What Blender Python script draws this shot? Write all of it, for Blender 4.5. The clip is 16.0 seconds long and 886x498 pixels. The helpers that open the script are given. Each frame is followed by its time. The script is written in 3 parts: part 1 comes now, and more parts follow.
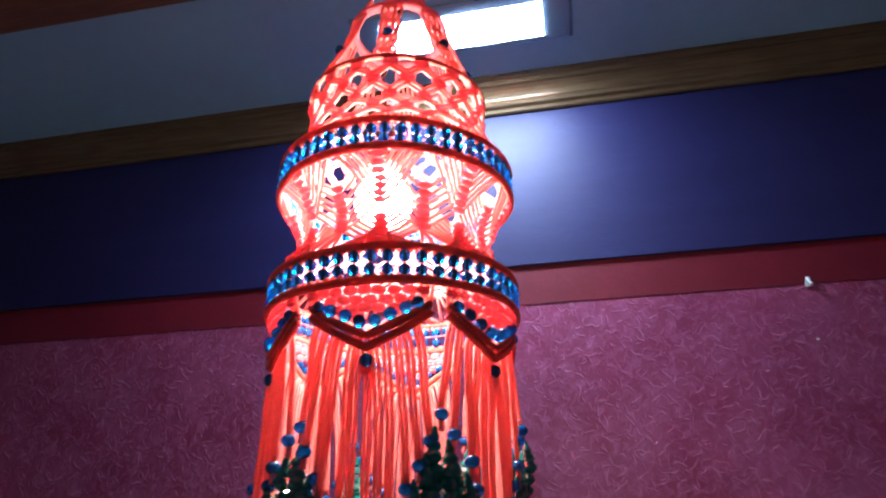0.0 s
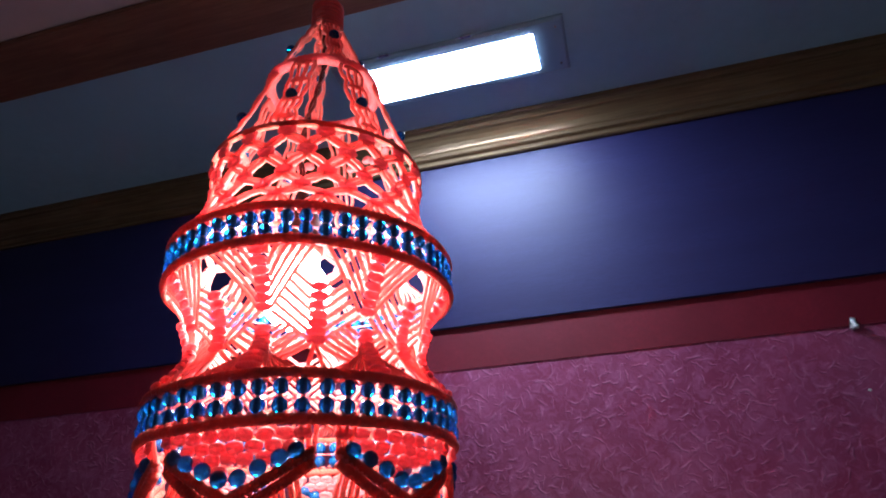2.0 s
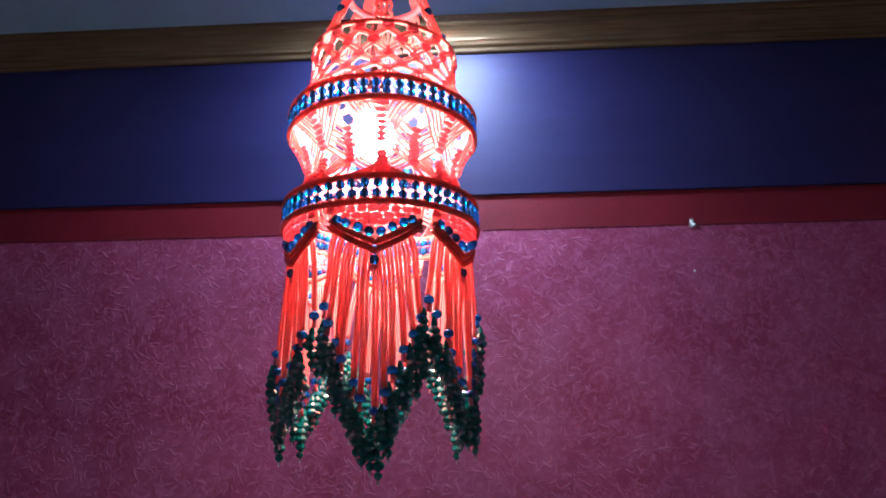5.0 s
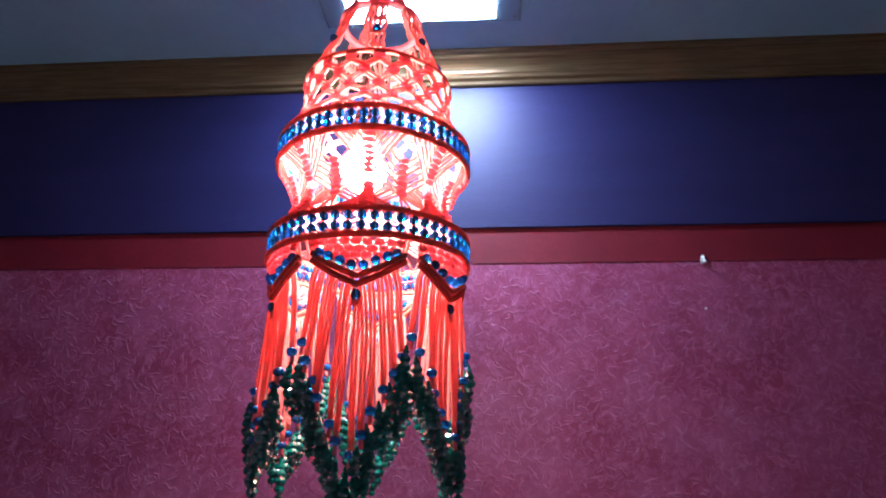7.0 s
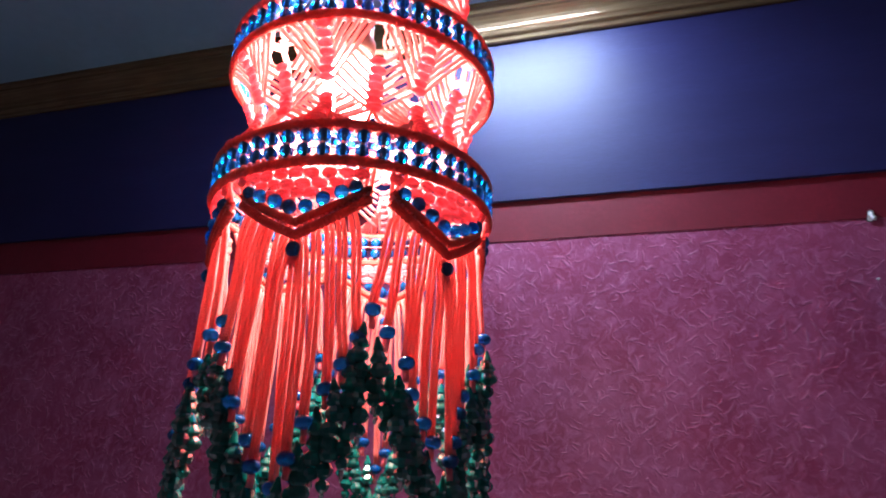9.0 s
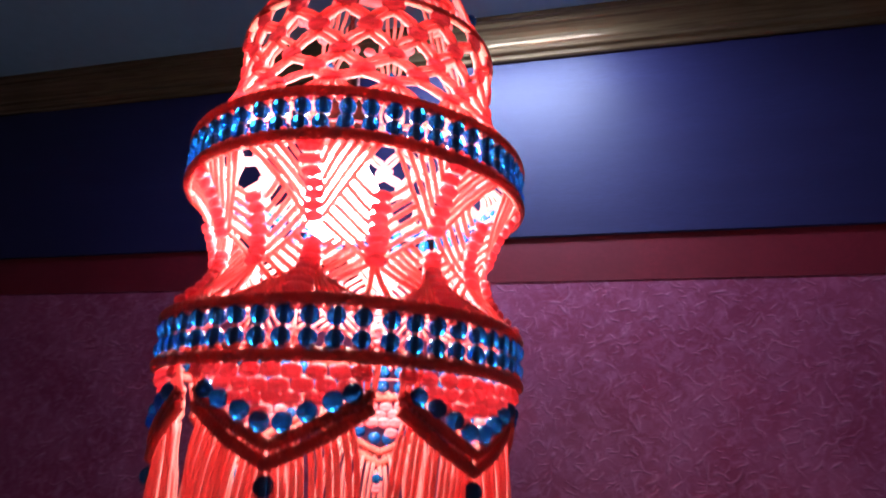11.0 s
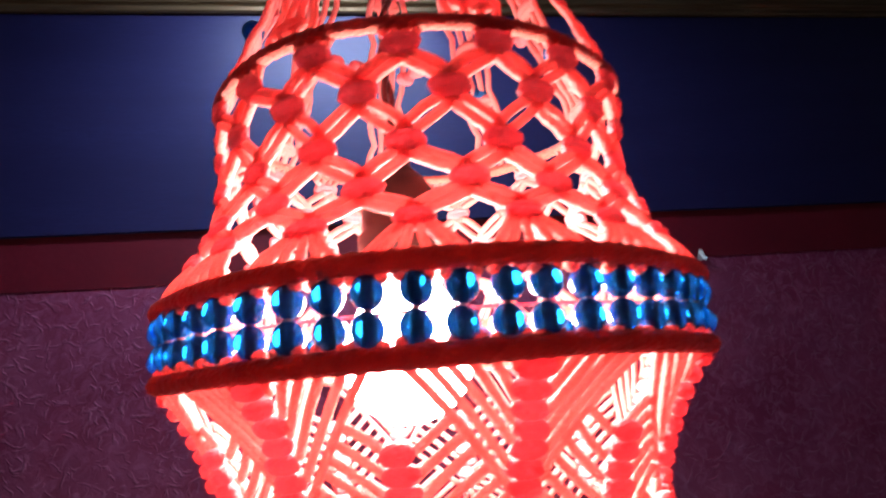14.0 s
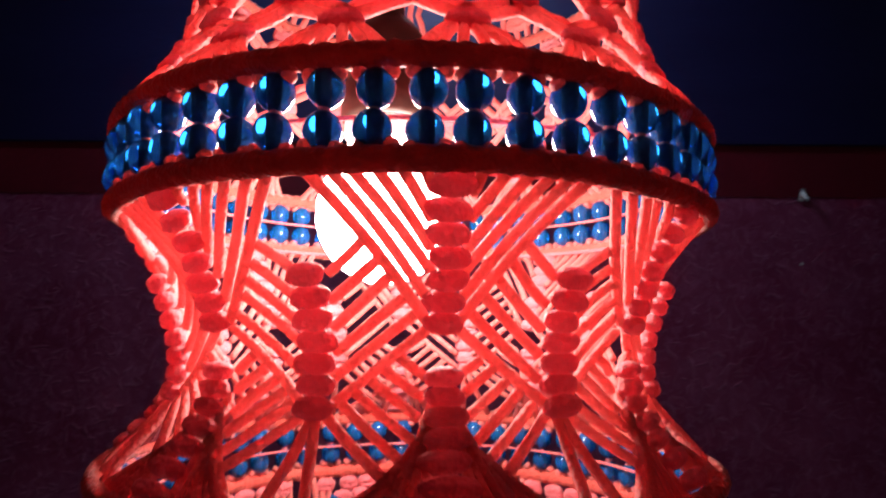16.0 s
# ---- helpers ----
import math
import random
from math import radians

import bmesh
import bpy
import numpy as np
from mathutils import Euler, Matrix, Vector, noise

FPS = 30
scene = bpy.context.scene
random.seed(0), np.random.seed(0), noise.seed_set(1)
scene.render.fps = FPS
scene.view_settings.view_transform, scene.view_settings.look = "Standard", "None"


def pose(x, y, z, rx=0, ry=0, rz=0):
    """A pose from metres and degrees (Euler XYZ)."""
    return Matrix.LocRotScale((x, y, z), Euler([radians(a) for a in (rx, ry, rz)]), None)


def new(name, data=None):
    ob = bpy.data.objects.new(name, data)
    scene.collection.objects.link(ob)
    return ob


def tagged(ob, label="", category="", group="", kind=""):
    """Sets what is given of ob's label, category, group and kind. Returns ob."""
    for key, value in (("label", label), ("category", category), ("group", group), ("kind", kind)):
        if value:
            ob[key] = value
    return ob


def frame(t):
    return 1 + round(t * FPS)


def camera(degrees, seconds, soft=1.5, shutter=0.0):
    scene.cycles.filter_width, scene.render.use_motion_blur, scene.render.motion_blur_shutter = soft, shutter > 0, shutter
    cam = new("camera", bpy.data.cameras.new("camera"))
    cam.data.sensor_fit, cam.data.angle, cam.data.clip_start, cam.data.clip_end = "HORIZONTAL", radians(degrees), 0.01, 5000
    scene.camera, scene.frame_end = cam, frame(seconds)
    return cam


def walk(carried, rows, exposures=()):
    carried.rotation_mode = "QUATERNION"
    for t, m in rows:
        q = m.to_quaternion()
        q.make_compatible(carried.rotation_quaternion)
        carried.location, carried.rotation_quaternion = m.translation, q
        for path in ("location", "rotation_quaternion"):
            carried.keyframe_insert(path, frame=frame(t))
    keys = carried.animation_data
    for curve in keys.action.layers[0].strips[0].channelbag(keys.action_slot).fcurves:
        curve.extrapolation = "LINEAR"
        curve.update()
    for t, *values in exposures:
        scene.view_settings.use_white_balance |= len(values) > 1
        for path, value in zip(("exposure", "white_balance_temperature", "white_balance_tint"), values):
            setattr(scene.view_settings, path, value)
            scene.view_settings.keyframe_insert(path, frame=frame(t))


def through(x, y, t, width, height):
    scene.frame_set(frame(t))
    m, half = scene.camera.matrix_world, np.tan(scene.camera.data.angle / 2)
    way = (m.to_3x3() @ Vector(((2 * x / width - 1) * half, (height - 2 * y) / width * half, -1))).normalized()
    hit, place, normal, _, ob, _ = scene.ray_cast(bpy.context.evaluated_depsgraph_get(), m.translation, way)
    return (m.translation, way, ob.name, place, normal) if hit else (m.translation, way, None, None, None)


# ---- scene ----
cam = camera(68.13, 16.0, soft=1.8, shutter=0.5)
PATH = [
    (0.0, 0.1664, -0.5888, 1.5355, 113.42, 0.72, 11.57),
    (0.5, 0.2185, -0.5419, 1.5454, 116.0, 1.46, 13.99),
    (1.0, 0.2467, -0.4971, 1.5782, 116.36, 2.06, 16.5),
    (1.5, 0.2674, -0.4848, 1.5989, 116.7, 1.7, 18.53),
    (2.0, 0.2478, -0.4778, 1.6351, 116.22, 1.99, 16.04),
    (2.5, 0.223, -0.4642, 1.6505, 115.66, 0.89, 15.13),
    (3.0, 0.1831, -0.4788, 1.5915, 111.51, 0.75, 12.08),
    (3.5, 0.1211, -0.5646, 1.527, 107.02, 1.68, 7.88),
    (4.0, 0.0967, -0.635, 1.5093, 103.53, 2.08, 4.14),
    (4.5, 0.1052, -0.7204, 1.4782, 105.88, 1.17, 2.81),
    (5.0, 0.115, -0.7694, 1.4667, 107.02, 0.61, 3.06),
    (7.5, 0.1742, -0.7171, 1.4804, 110.39, -1.56, 5.16),
    (8.0, 0.2336, -0.6282, 1.4831, 110.7, -1.2, 9.76),
    (10.5, 0.2266, -0.4384, 1.6243, 106.27, -3.26, 19.36),
    (11.0, 0.1768, -0.423, 1.6742, 107.92, -2.34, 13.91),
    (11.5, 0.1036, -0.4101, 1.7311, 105.82, -0.19, 6.99),
    (12.0, 0.0574, -0.4094, 1.785, 105.95, 0.36, 3.58),
    (12.5, 0.0413, -0.4057, 1.8324, 106.02, 1.07, -0.07),
    (13.0, 0.0248, -0.3967, 1.874, 104.14, 2.33, -0.65),
    (13.5, 0.0039, -0.3427, 1.855, 101.88, 3.83, -3.66),
    (14.0, -0.0386, -0.3048, 1.84, 101.58, 4.39, -7.68),
    (14.5, -0.0617, -0.2821, 1.8244, 101.98, 3.85, -8.97),
    (15.0, -0.048, -0.2674, 1.8156, 99.67, 3.27, -8.47),
    (15.5, -0.0176, -0.2725, 1.8119, 98.86, 1.02, -6.35),
    (16.0, 0.0132, -0.2828, 1.8057, 96.69, -0.41, 0.19),
]
EXPOSURES = [(0.0, 1.55, 5950, 13), (1.0, 1.2, 6010, 15), (1.5, 1.0, 6040, 16), (2.5, 0.8, 6100, 18), (3.0, 0.65, 6300, 24), (3.5, 0.9, 6150, 20), (4.0, 1.55, 6000, 16), (5.0, 1.8, 5900, 14), (7.5, 2.0, 5940, 14), (8.2, 1.8, 5950, 14), (10.5, 1.2, 5950, 17), (11.5, 0.65, 6150, 24), (12.0, 0.55, 6120, 21), (13.0, 0.8, 6150, 16), (13.5, 0.85, 6200, 15), (14.5, -0.05, 6130, 16), (15.5, -0.6, 6200, 20), (16.0, -1.1, 6300, 24)]
walk(cam, [(t, pose(x, y, z, rx, ry, rz)) for t, x, y, z, rx, ry, rz in PATH], EXPOSURES)

# ------------------------------------------------------------------ light
world = bpy.data.worlds.new("world")
world.use_nodes = True
world.node_tree.nodes["Background"].inputs[0].default_value = (0.03, 0.04, 0.07, 1)
world.node_tree.nodes["Background"].inputs[1].default_value = 0.02
scene.world = world
BULB_POWER, PANEL_POWER = 145.0, 42.0

# ------------------------------------------------------------------ sizes
Z0 = 1.75            # height of the lamp's own zero level
TWIST = 4.8          # the lamp's turn about its cord
WALL_Y = 1.018
CEIL_Z = Z0 + 0.997
X0, X1, Y0 = -3.6, 3.4, -2.8


# ------------------------------------------------------------------ materials
def node_mat(name):
    m = bpy.data.materials.new(name)
    m.use_nodes = True
    nt = m.node_tree
    return m, nt, nt.nodes, nt.links, nt.nodes["Principled BSDF"]


def coords(N, L, kind="Object", scale=(1, 1, 1), rot=(0, 0, 0)):
    tc, mp = N.new("ShaderNodeTexCoord"), N.new("ShaderNodeMapping")
    L.new(tc.outputs[kind], mp.inputs[0])
    mp.inputs["Scale"].default_value = scale
    mp.inputs["Rotation"].default_value = rot
    return mp.outputs[0]


def noise_tex(N, L, vec, scale, detail=4, rough=0.6, distort=0.0):
    n = N.new("ShaderNodeTexNoise")
    n.inputs["Scale"].default_value = scale
    n.inputs["Detail"].default_value = detail
    n.inputs["Roughness"].default_value = rough
    n.inputs["Distortion"].default_value = distort
    L.new(vec, n.inputs["Vector"])
    return n.outputs[0]


def ramp(N, L, fac, stops):
    r = N.new("ShaderNodeValToRGB")
    e = r.color_ramp.elements
    while len(e) < len(stops):
        e.new(0.5)
    for k, (p, c) in zip(e, stops):
        k.position, k.color = p, (*c, 1) if len(c) == 3 else c
    L.new(fac, r.inputs[0])
    return r.outputs[0]


def mix_rgb(N, L, fac, a, b, mode="MIX"):
    m = N.new("ShaderNodeMix")
    m.data_type, m.blend_type = "RGBA", mode
    for sock, val in ((m.inputs[0], fac), (m.inputs[6], a), (m.inputs[7], b)):
        if hasattr(val, "is_linked"):
            L.new(val, sock)
        elif isinstance(val, (int, float)):
            sock.default_value = val
        else:
            sock.default_value = (*val, 1)
    return m.outputs[2]


def bump(N, L, height, strength, dist, bsdf):
    b = N.new("ShaderNodeBump")
    b.inputs["Strength"].default_value = strength
    b.inputs["Distance"].default_value = dist
    L.new(height, b.inputs["Height"])
    L.new(b.outputs[0], bsdf.inputs["Normal"])
    return b


def paint(name, base, dark, rough=0.5, scale=3.0, bump_scale=120, bump_strength=0.15, stretch=(1, 1, 1), spec=0.5):
    m, nt, N, L, p = node_mat(name)
    v = coords(N, L, scale=stretch)
    big = noise_tex(N, L, v, scale, 5)
    fine = noise_tex(N, L, v, scale * 22, 3)
    c = mix_rgb(N, L, ramp(N, L, big, [(0.35, (0, 0, 0)), (0.7, (1, 1, 1))]), dark, base)
    c = mix_rgb(N, L, ramp(N, L, fine, [(0.3, (0.75, 0.75, 0.75)), (0.75, (0, 0, 0))]), c, dark)
    L.new(c, p.inputs["Base Color"])
    p.inputs["Roughness"].default_value = rough
    p.inputs["Specular IOR Level"].default_value = spec
    bump(N, L, noise_tex(N, L, v, bump_scale, 3), bump_strength, 0.002, p)
    return m


def math_node(N, L, op, a, b=None, c=None):
    m = N.new("ShaderNodeMath")
    m.operation = op
    for sock, val in zip(m.inputs, (a, b, c)):
        if val is None:
            continue
        if isinstance(val, (int, float)):
            sock.default_value = val
        else:
            L.new(val, sock)
    return m.outputs[0]


def strokes(N, L, vec, scale, length, width):
    """Short dashes, one to a cell, each turned its own way in the plane of the wall."""
    v = N.new("ShaderNodeTexVoronoi")
    v.inputs["Scale"].default_value = scale
    L.new(vec, v.inputs["Vector"])
    sub = N.new("ShaderNodeVectorMath")
    sub.operation = "SUBTRACT"
    L.new(vec, sub.inputs[0])
    L.new(v.outputs["Position"], sub.inputs[1])
    sep = N.new("ShaderNodeSeparateColor")
    L.new(v.outputs["Color"], sep.inputs[0])
    rot = N.new("ShaderNodeVectorRotate")
    rot.rotation_type = "Y_AXIS"
    L.new(sub.outputs[0], rot.inputs["Vector"])
    L.new(math_node(N, L, "MULTIPLY", sep.outputs[0], 6.283), rot.inputs["Angle"])
    xyz = N.new("ShaderNodeSeparateXYZ")
    L.new(rot.outputs[0], xyz.inputs[0])
    curl = math_node(N, L, "MULTIPLY_ADD", math_node(N, L, "MULTIPLY", xyz.outputs[0], xyz.outputs[0]), 12.0, xyz.outputs[2])
    across = math_node(N, L, "DIVIDE", math_node(N, L, "ABSOLUTE", curl), width)
    along = math_node(N, L, "DIVIDE", math_node(N, L, "ABSOLUTE", xyz.outputs[0]), length)
    far = math_node(N, L, "MAXIMUM", across, along)
    mask = ramp(N, L, far, [(0.0, (1, 1, 1)), (1.0, (0, 0, 0))])
    keep = ramp(N, L, sep.outputs[1], [(0.42, (0, 0, 0)), (0.9, (1, 1, 1))])
    return mix_rgb(N, L, 1.0, mask, keep, "MULTIPLY")


def plaster_mat():
    # maroon glaze over short curled bristle strokes
    m, nt, N, L, p = node_mat("textured_maroon_plaster")
    v = coords(N, L)
    warp = N.new("ShaderNodeTexNoise")
    warp.inputs["Scale"].default_value = 30
    warp.inputs["Detail"].default_value = 3
    L.new(v, warp.inputs["Vector"])
    add = N.new("ShaderNodeMixRGB")
    add.blend_type = "ADD"
    add.inputs[0].default_value = 0.03
    L.new(v, add.inputs[1])
    L.new(warp.outputs["Color"], add.inputs[2])
    s1 = strokes(N, L, add.outputs[0], 25, 0.022, 0.0040)
    s2 = strokes(N, L, add.outputs[0], 36, 0.018, 0.0032)
    s3 = strokes(N, L, add.outputs[0], 52, 0.012, 0.0024)
    both = mix_rgb(N, L, 1.0, mix_rgb(N, L, 1.0, s1, s2, "LIGHTEN"), s3, "LIGHTEN")
    thin = noise_tex(N, L, add.outputs[0], 42, 4, 0.6, 1.0)
    patch = noise_tex(N, L, v, 6, 4, 0.6)
    big = noise_tex(N, L, v, 2.0, 4)
    base = mix_rgb(N, L, ramp(N, L, big, [(0.3, (0, 0, 0)), (0.7, (1, 1, 1))]), (0.25, 0.030, 0.085), (0.33, 0.046, 0.125))
    base = mix_rgb(N, L, ramp(N, L, thin, [(0.45, (0, 0, 0)), (0.70, (0.85, 0.85, 0.85))]), base, (0.46, 0.125, 0.25))
    base = mix_rgb(N, L, ramp(N, L, patch, [(0.40, (0, 0, 0)), (0.72, (0.6, 0.6, 0.6))]), base, (0.46, 0.12, 0.25))
    c = mix_rgb(N, L, mix_rgb(N, L, 1.0, both, (0.42, 0.42, 0.42), "MULTIPLY"), base, (0.56, 0.22, 0.36))
    L.new(c, p.inputs["Base Color"])
    p.inputs["Roughness"].default_value = 0.46
    p.inputs["Specular IOR Level"].default_value = 0.35
    h = mix_rgb(N, L, 0.65, thin, both)
    bump(N, L, h, 0.5, 0.004, p)
    return m


def wood_mat(name, a, b, rough, axis=(1.2, 16, 16), metal=0.0):
    m, nt, N, L, p = node_mat(name)
    v = coords(N, L, scale=axis)
    grain = noise_tex(N, L, v, 6, 6, 0.65, 0.6)
    big = noise_tex(N, L, coords(N, L), 2.5, 3)
    c = mix_rgb(N, L, ramp(N, L, grain, [(0.3, (0, 0, 0)), (0.7, (1, 1, 1))]), a, b)
    c = mix_rgb(N, L, ramp(N, L, big, [(0.35, (0.6, 0.6, 0.6)), (0.7, (0, 0, 0))]), c, a)
    L.new(c, p.inputs["Base Color"])
    p.inputs["Roughness"].default_value = rough
    p.inputs["Metallic"].default_value = metal
    bump(N, L, grain, 0.2, 0.001, p)
    return m


def cord_mat(name, colour, dark, through, fuzz=0.35):
    # braided nylon cord that lets light through
    m, nt, N, L, p = node_mat(name)
    v = coords(N, L)
    weave = N.new("ShaderNodeTexVoronoi")
    weave.inputs["Scale"].default_value = 620
    L.new(v, weave.inputs["Vector"])
    rnd = N.new("ShaderNodeObjectInfo")
    big = noise_tex(N, L, v, 60, 3)
    c = mix_rgb(N, L, ramp(N, L, big, [(0.3, (1, 1, 1)), (0.7, (0, 0, 0))]), colour, dark)
    c = mix_rgb(N, L, ramp(N, L, rnd.outputs["Random"], [(0.0, (0, 0, 0)), (1.0, (0.35, 0.35, 0.35))]), c, dark)
    L.new(c, p.inputs["Base Color"])
    p.inputs["Roughness"].default_value = 0.62
    p.inputs["Specular IOR Level"].default_value = 0.3
    p.inputs["Sheen Weight"].default_value = fuzz
    p.inputs["Sheen Roughness"].default_value = 0.5
    b = bump(N, L, weave.outputs["Distance"], 0.7, 0.0009, p)
    if through > 0:
        t, mx = N.new("ShaderNodeBsdfTranslucent"), N.new("ShaderNodeMixShader")
        L.new(c, t.inputs[0])
        L.new(b.outputs[0], t.inputs["Normal"])
        mx.inputs[0].default_value = through
        L.new(p.outputs[0], mx.inputs[1])
        L.new(t.outputs[0], mx.inputs[2])
        L.new(mx.outputs[0], N["Material Output"].inputs[0])
    return m


def glass_mat(name, colour, rough=0.04, clear=0.9):
    m, nt, N, L, p = node_mat(name)
    rnd = N.new("ShaderNodeObjectInfo")
    c = mix_rgb(N, L, ramp(N, L, rnd.outputs["Random"], [(0.0, (0, 0, 0)), (1.0, (0.5, 0.5, 0.5))]), colour, tuple(0.6 * k for k in colour))
    L.new(c, p.inputs["Base Color"])
    p.inputs["Transmission Weight"].default_value = clear
    p.inputs["Roughness"].default_value = rough
    p.inputs["IOR"].default_value = 1.5
    return m


def glow_mat(name, colour, strength):
    m, nt, N, L, p = node_mat(name)
    p.inputs["Base Color"].default_value = (0.9, 0.9, 0.9, 1)
    p.inputs["Emission Color"].default_value = (*colour, 1)
    p.inputs["Emission Strength"].default_value = strength
    return m


PLASTER = plaster_mat()
BLUE_PAINT = paint("dark_blue_gloss_paint", (0.026, 0.024, 0.115), (0.016, 0.014, 0.078), 0.50, 2.0, 260, 0.06, (1, 1, 6))
RED_PAINT = paint("dark_red_border_paint", (0.25, 0.013, 0.032), (0.17, 0.009, 0.022), 0.5, 5.0, 60, 0.25)
CEIL_BLUE = paint("grey_blue_ceiling_paint", (0.33, 0.52, 0.70), (0.27, 0.44, 0.61), 0.6, 1.6, 150, 0.08)
CEIL_PINK = paint("dusty_pink_ceiling_paint", (0.62, 0.48, 0.52), (0.52, 0.40, 0.44), 0.65, 1.6, 150, 0.08)
# floor is out of view; its light grey is assumed, to lift the bounce light
BOUNCE_FLOOR = paint("light_grey_bounce_floor", (0.62, 0.58, 0.54), (0.52, 0.48, 0.45), 0.4, 2.0, 90, 0.05)
# assumed pale for the unseen walls, to throw light back on the lamp
BOUNCE_PALE = paint("pale_bounce_paint", (0.66, 0.60, 0.60), (0.58, 0.52, 0.53), 0.6, 1.5, 150, 0.08)
BAND_WOOD = wood_mat("brown_band_wood", (0.15, 0.06, 0.04), (0.27, 0.125, 0.08), 0.5)
CORNICE_WOOD = wood_mat("gilded_brown_wood", (0.15, 0.085, 0.045), (0.34, 0.23, 0.12), 0.24, (0.8, 22, 22), 0.5)
CORD = cord_mat("coral_red_nylon_cord", (0.94, 0.345, 0.32), (0.89, 0.25, 0.235), 0.49)
KNOT = cord_mat("tight_coral_red_knot", (0.92, 0.29, 0.325), (0.85, 0.21, 0.245), 0.40)
RIM = cord_mat("dense_red_wrapped_cord", (0.74, 0.13, 0.095), (0.60, 0.09, 0.065), 0.20)
BLUE_GLASS = glass_mat("blue_glass", (0.006, 0.22, 0.76), 0.12, 0.70)
GREEN_GLASS = glass_mat("emerald_glass", (0.003, 0.20, 0.17), 0.09, 0.30)
DARK_WIRE = cord_mat("maroon_flex", (0.12, 0.015, 0.015), (0.06, 0.01, 0.01), 0.0)
HOLDER = paint("brown_bakelite", (0.055, 0.022, 0.016), (0.035, 0.014, 0.01), 0.4, 40, 300, 0.05)
WHITE_PLASTIC = paint("white_plastic", (0.80, 0.80, 0.78), (0.70, 0.70, 0.69), 0.4, 20, 200, 0.05)
FIXTURE = paint("grey_blue_enamel", (0.23, 0.34, 0.48), (0.19, 0.29, 0.42), 0.45, 12, 200, 0.05)
SILVER, _nt, _N, _L, _p = node_mat("silver_metal")
_p.inputs["Base Color"].default_value = (0.75, 0.75, 0.78, 1)
_p.inputs["Metallic"].default_value = 1.0
_p.inputs["Roughness"].default_value = 0.25
BULB_GLOW = glow_mat("bulb_light", (1.0, 0.87, 0.70), BULB_POWER)
PANEL_GLOW = glow_mat("panel_light", (0.64, 0.81, 1.0), PANEL_POWER)


# ------------------------------------------------------------------ mesh helpers
def mesh_of(name, verts, faces, mat, smooth=True):
    me = bpy.data.meshes.new(name)
    me.from_pydata([tuple(v) for v in verts], [], faces)
    me.materials.append(mat)
    if smooth:
        me.polygons.foreach_set("use_smooth", [True] * len(me.polygons))
    me.update()
    return me


def part(name, me, parent=None, label="", at=None):
    ob = new(name, me)
    if parent is not None:
        ob.parent = parent
    if at is not None:
        ob.matrix_basis = at
    return tagged(ob, label=label) if label else ob


def tube(path, radius, sides=6, closed=False, out=None):
    """A round cord along a path of points; adds to out = (verts, faces)."""
    verts, faces = out if out is not None else ([], [])
    p = [Vector(q) for q in path]
    n, base = len(p), len(verts)
    side = None
    for i in range(n):
        a = p[i - 1] if (i > 0 or closed) else p[i]
        b = p[(i + 1) % n] if (i < n - 1 or closed) else p[i]
        d = (b - a).normalized()
        if side is None:
            side = d.orthogonal().normalized()
        side = (side - d * side.dot(d)).normalized()
        up = d.cross(side)
        r = radius[i] if isinstance(radius, (list, tuple)) else radius
        for k in range(sides):
            t = 2 * math.pi * k / sides
            verts.append(p[i] + (side * math.cos(t) + up * math.sin(t)) * r)
    for i in range(n if closed else n - 1):
        j = (i + 1) % n
        for k in range(sides):
            l = (k + 1) % sides
            faces.append((base + i * sides + k, base + i * sides + l, base + j * sides + l, base + j * sides + k))
    if not closed:
        faces.append(tuple(base + k for k in reversed(range(sides))))
        faces.append(tuple(base + (n - 1) * sides + k for k in range(sides)))
    return verts, faces


def lathe(profile, sides, out=None, flat=False):
    verts, faces = out if out is not None else ([], [])
    base, n = len(verts), len(profile)
    for r, z in profile:
        for k in range(sides):
            t = 2 * math.pi * k / sides
            verts.append(Vector((r * math.cos(t), r * math.sin(t), z)))
    for i in range(n - 1):
        for k in range(sides):
            l = (k + 1) % sides
            faces.append((base + i * sides + k, base + i * sides + l, base + (i + 1) * sides + l, base + (i + 1) * sides + k))
    faces.append(tuple(base + k for k in reversed(range(sides))))
    faces.append(tuple(base + (n - 1) * sides + k for k in range(sides)))
    return verts, faces


def blob(out, m, sides=8, rings=5):
    """An ellipsoid under the matrix m, added to out."""
    verts, faces = out
    base = len(verts)
    for i in range(rings + 1):
        a = math.pi * (0.02 + 0.96 * i / rings)
        for k in range(sides):
            t = 2 * math.pi * k / sides
            verts.append(m @ Vector((math.sin(a) * math.cos(t), math.sin(a) * math.sin(t), math.cos(a))))
    for i in range(rings):
        for k in range(sides):
            l = (k + 1) % sides
            faces.append((base + i * sides + k, base + (i + 1) * sides + k, base + (i + 1) * sides + l, base + i * sides + l))
    faces.append(tuple(base + k for k in range(sides)))
    faces.append(tuple(base + rings * sides + k for k in reversed(range(sides))))
    return out


def box_mesh(name, lo, hi, mat, bevel=0.0):
    bm = bmesh.new()
    bmesh.ops.create_cube(bm, size=1)
    for v in bm.verts:
        v.co = Vector([lo[i] if v.co[i] < 0 else hi[i] for i in range(3)])
    if bevel:
        bmesh.ops.bevel(bm, geom=bm.edges[:], offset=bevel, segments=2, affect="EDGES")
    me = bpy.data.meshes.new(name)
    bm.to_mesh(me)
    bm.free()
    me.materials.append(mat)
    return me


def setting(name, me, label, category):
    return tagged(new(name, me), label, category, kind="structure")


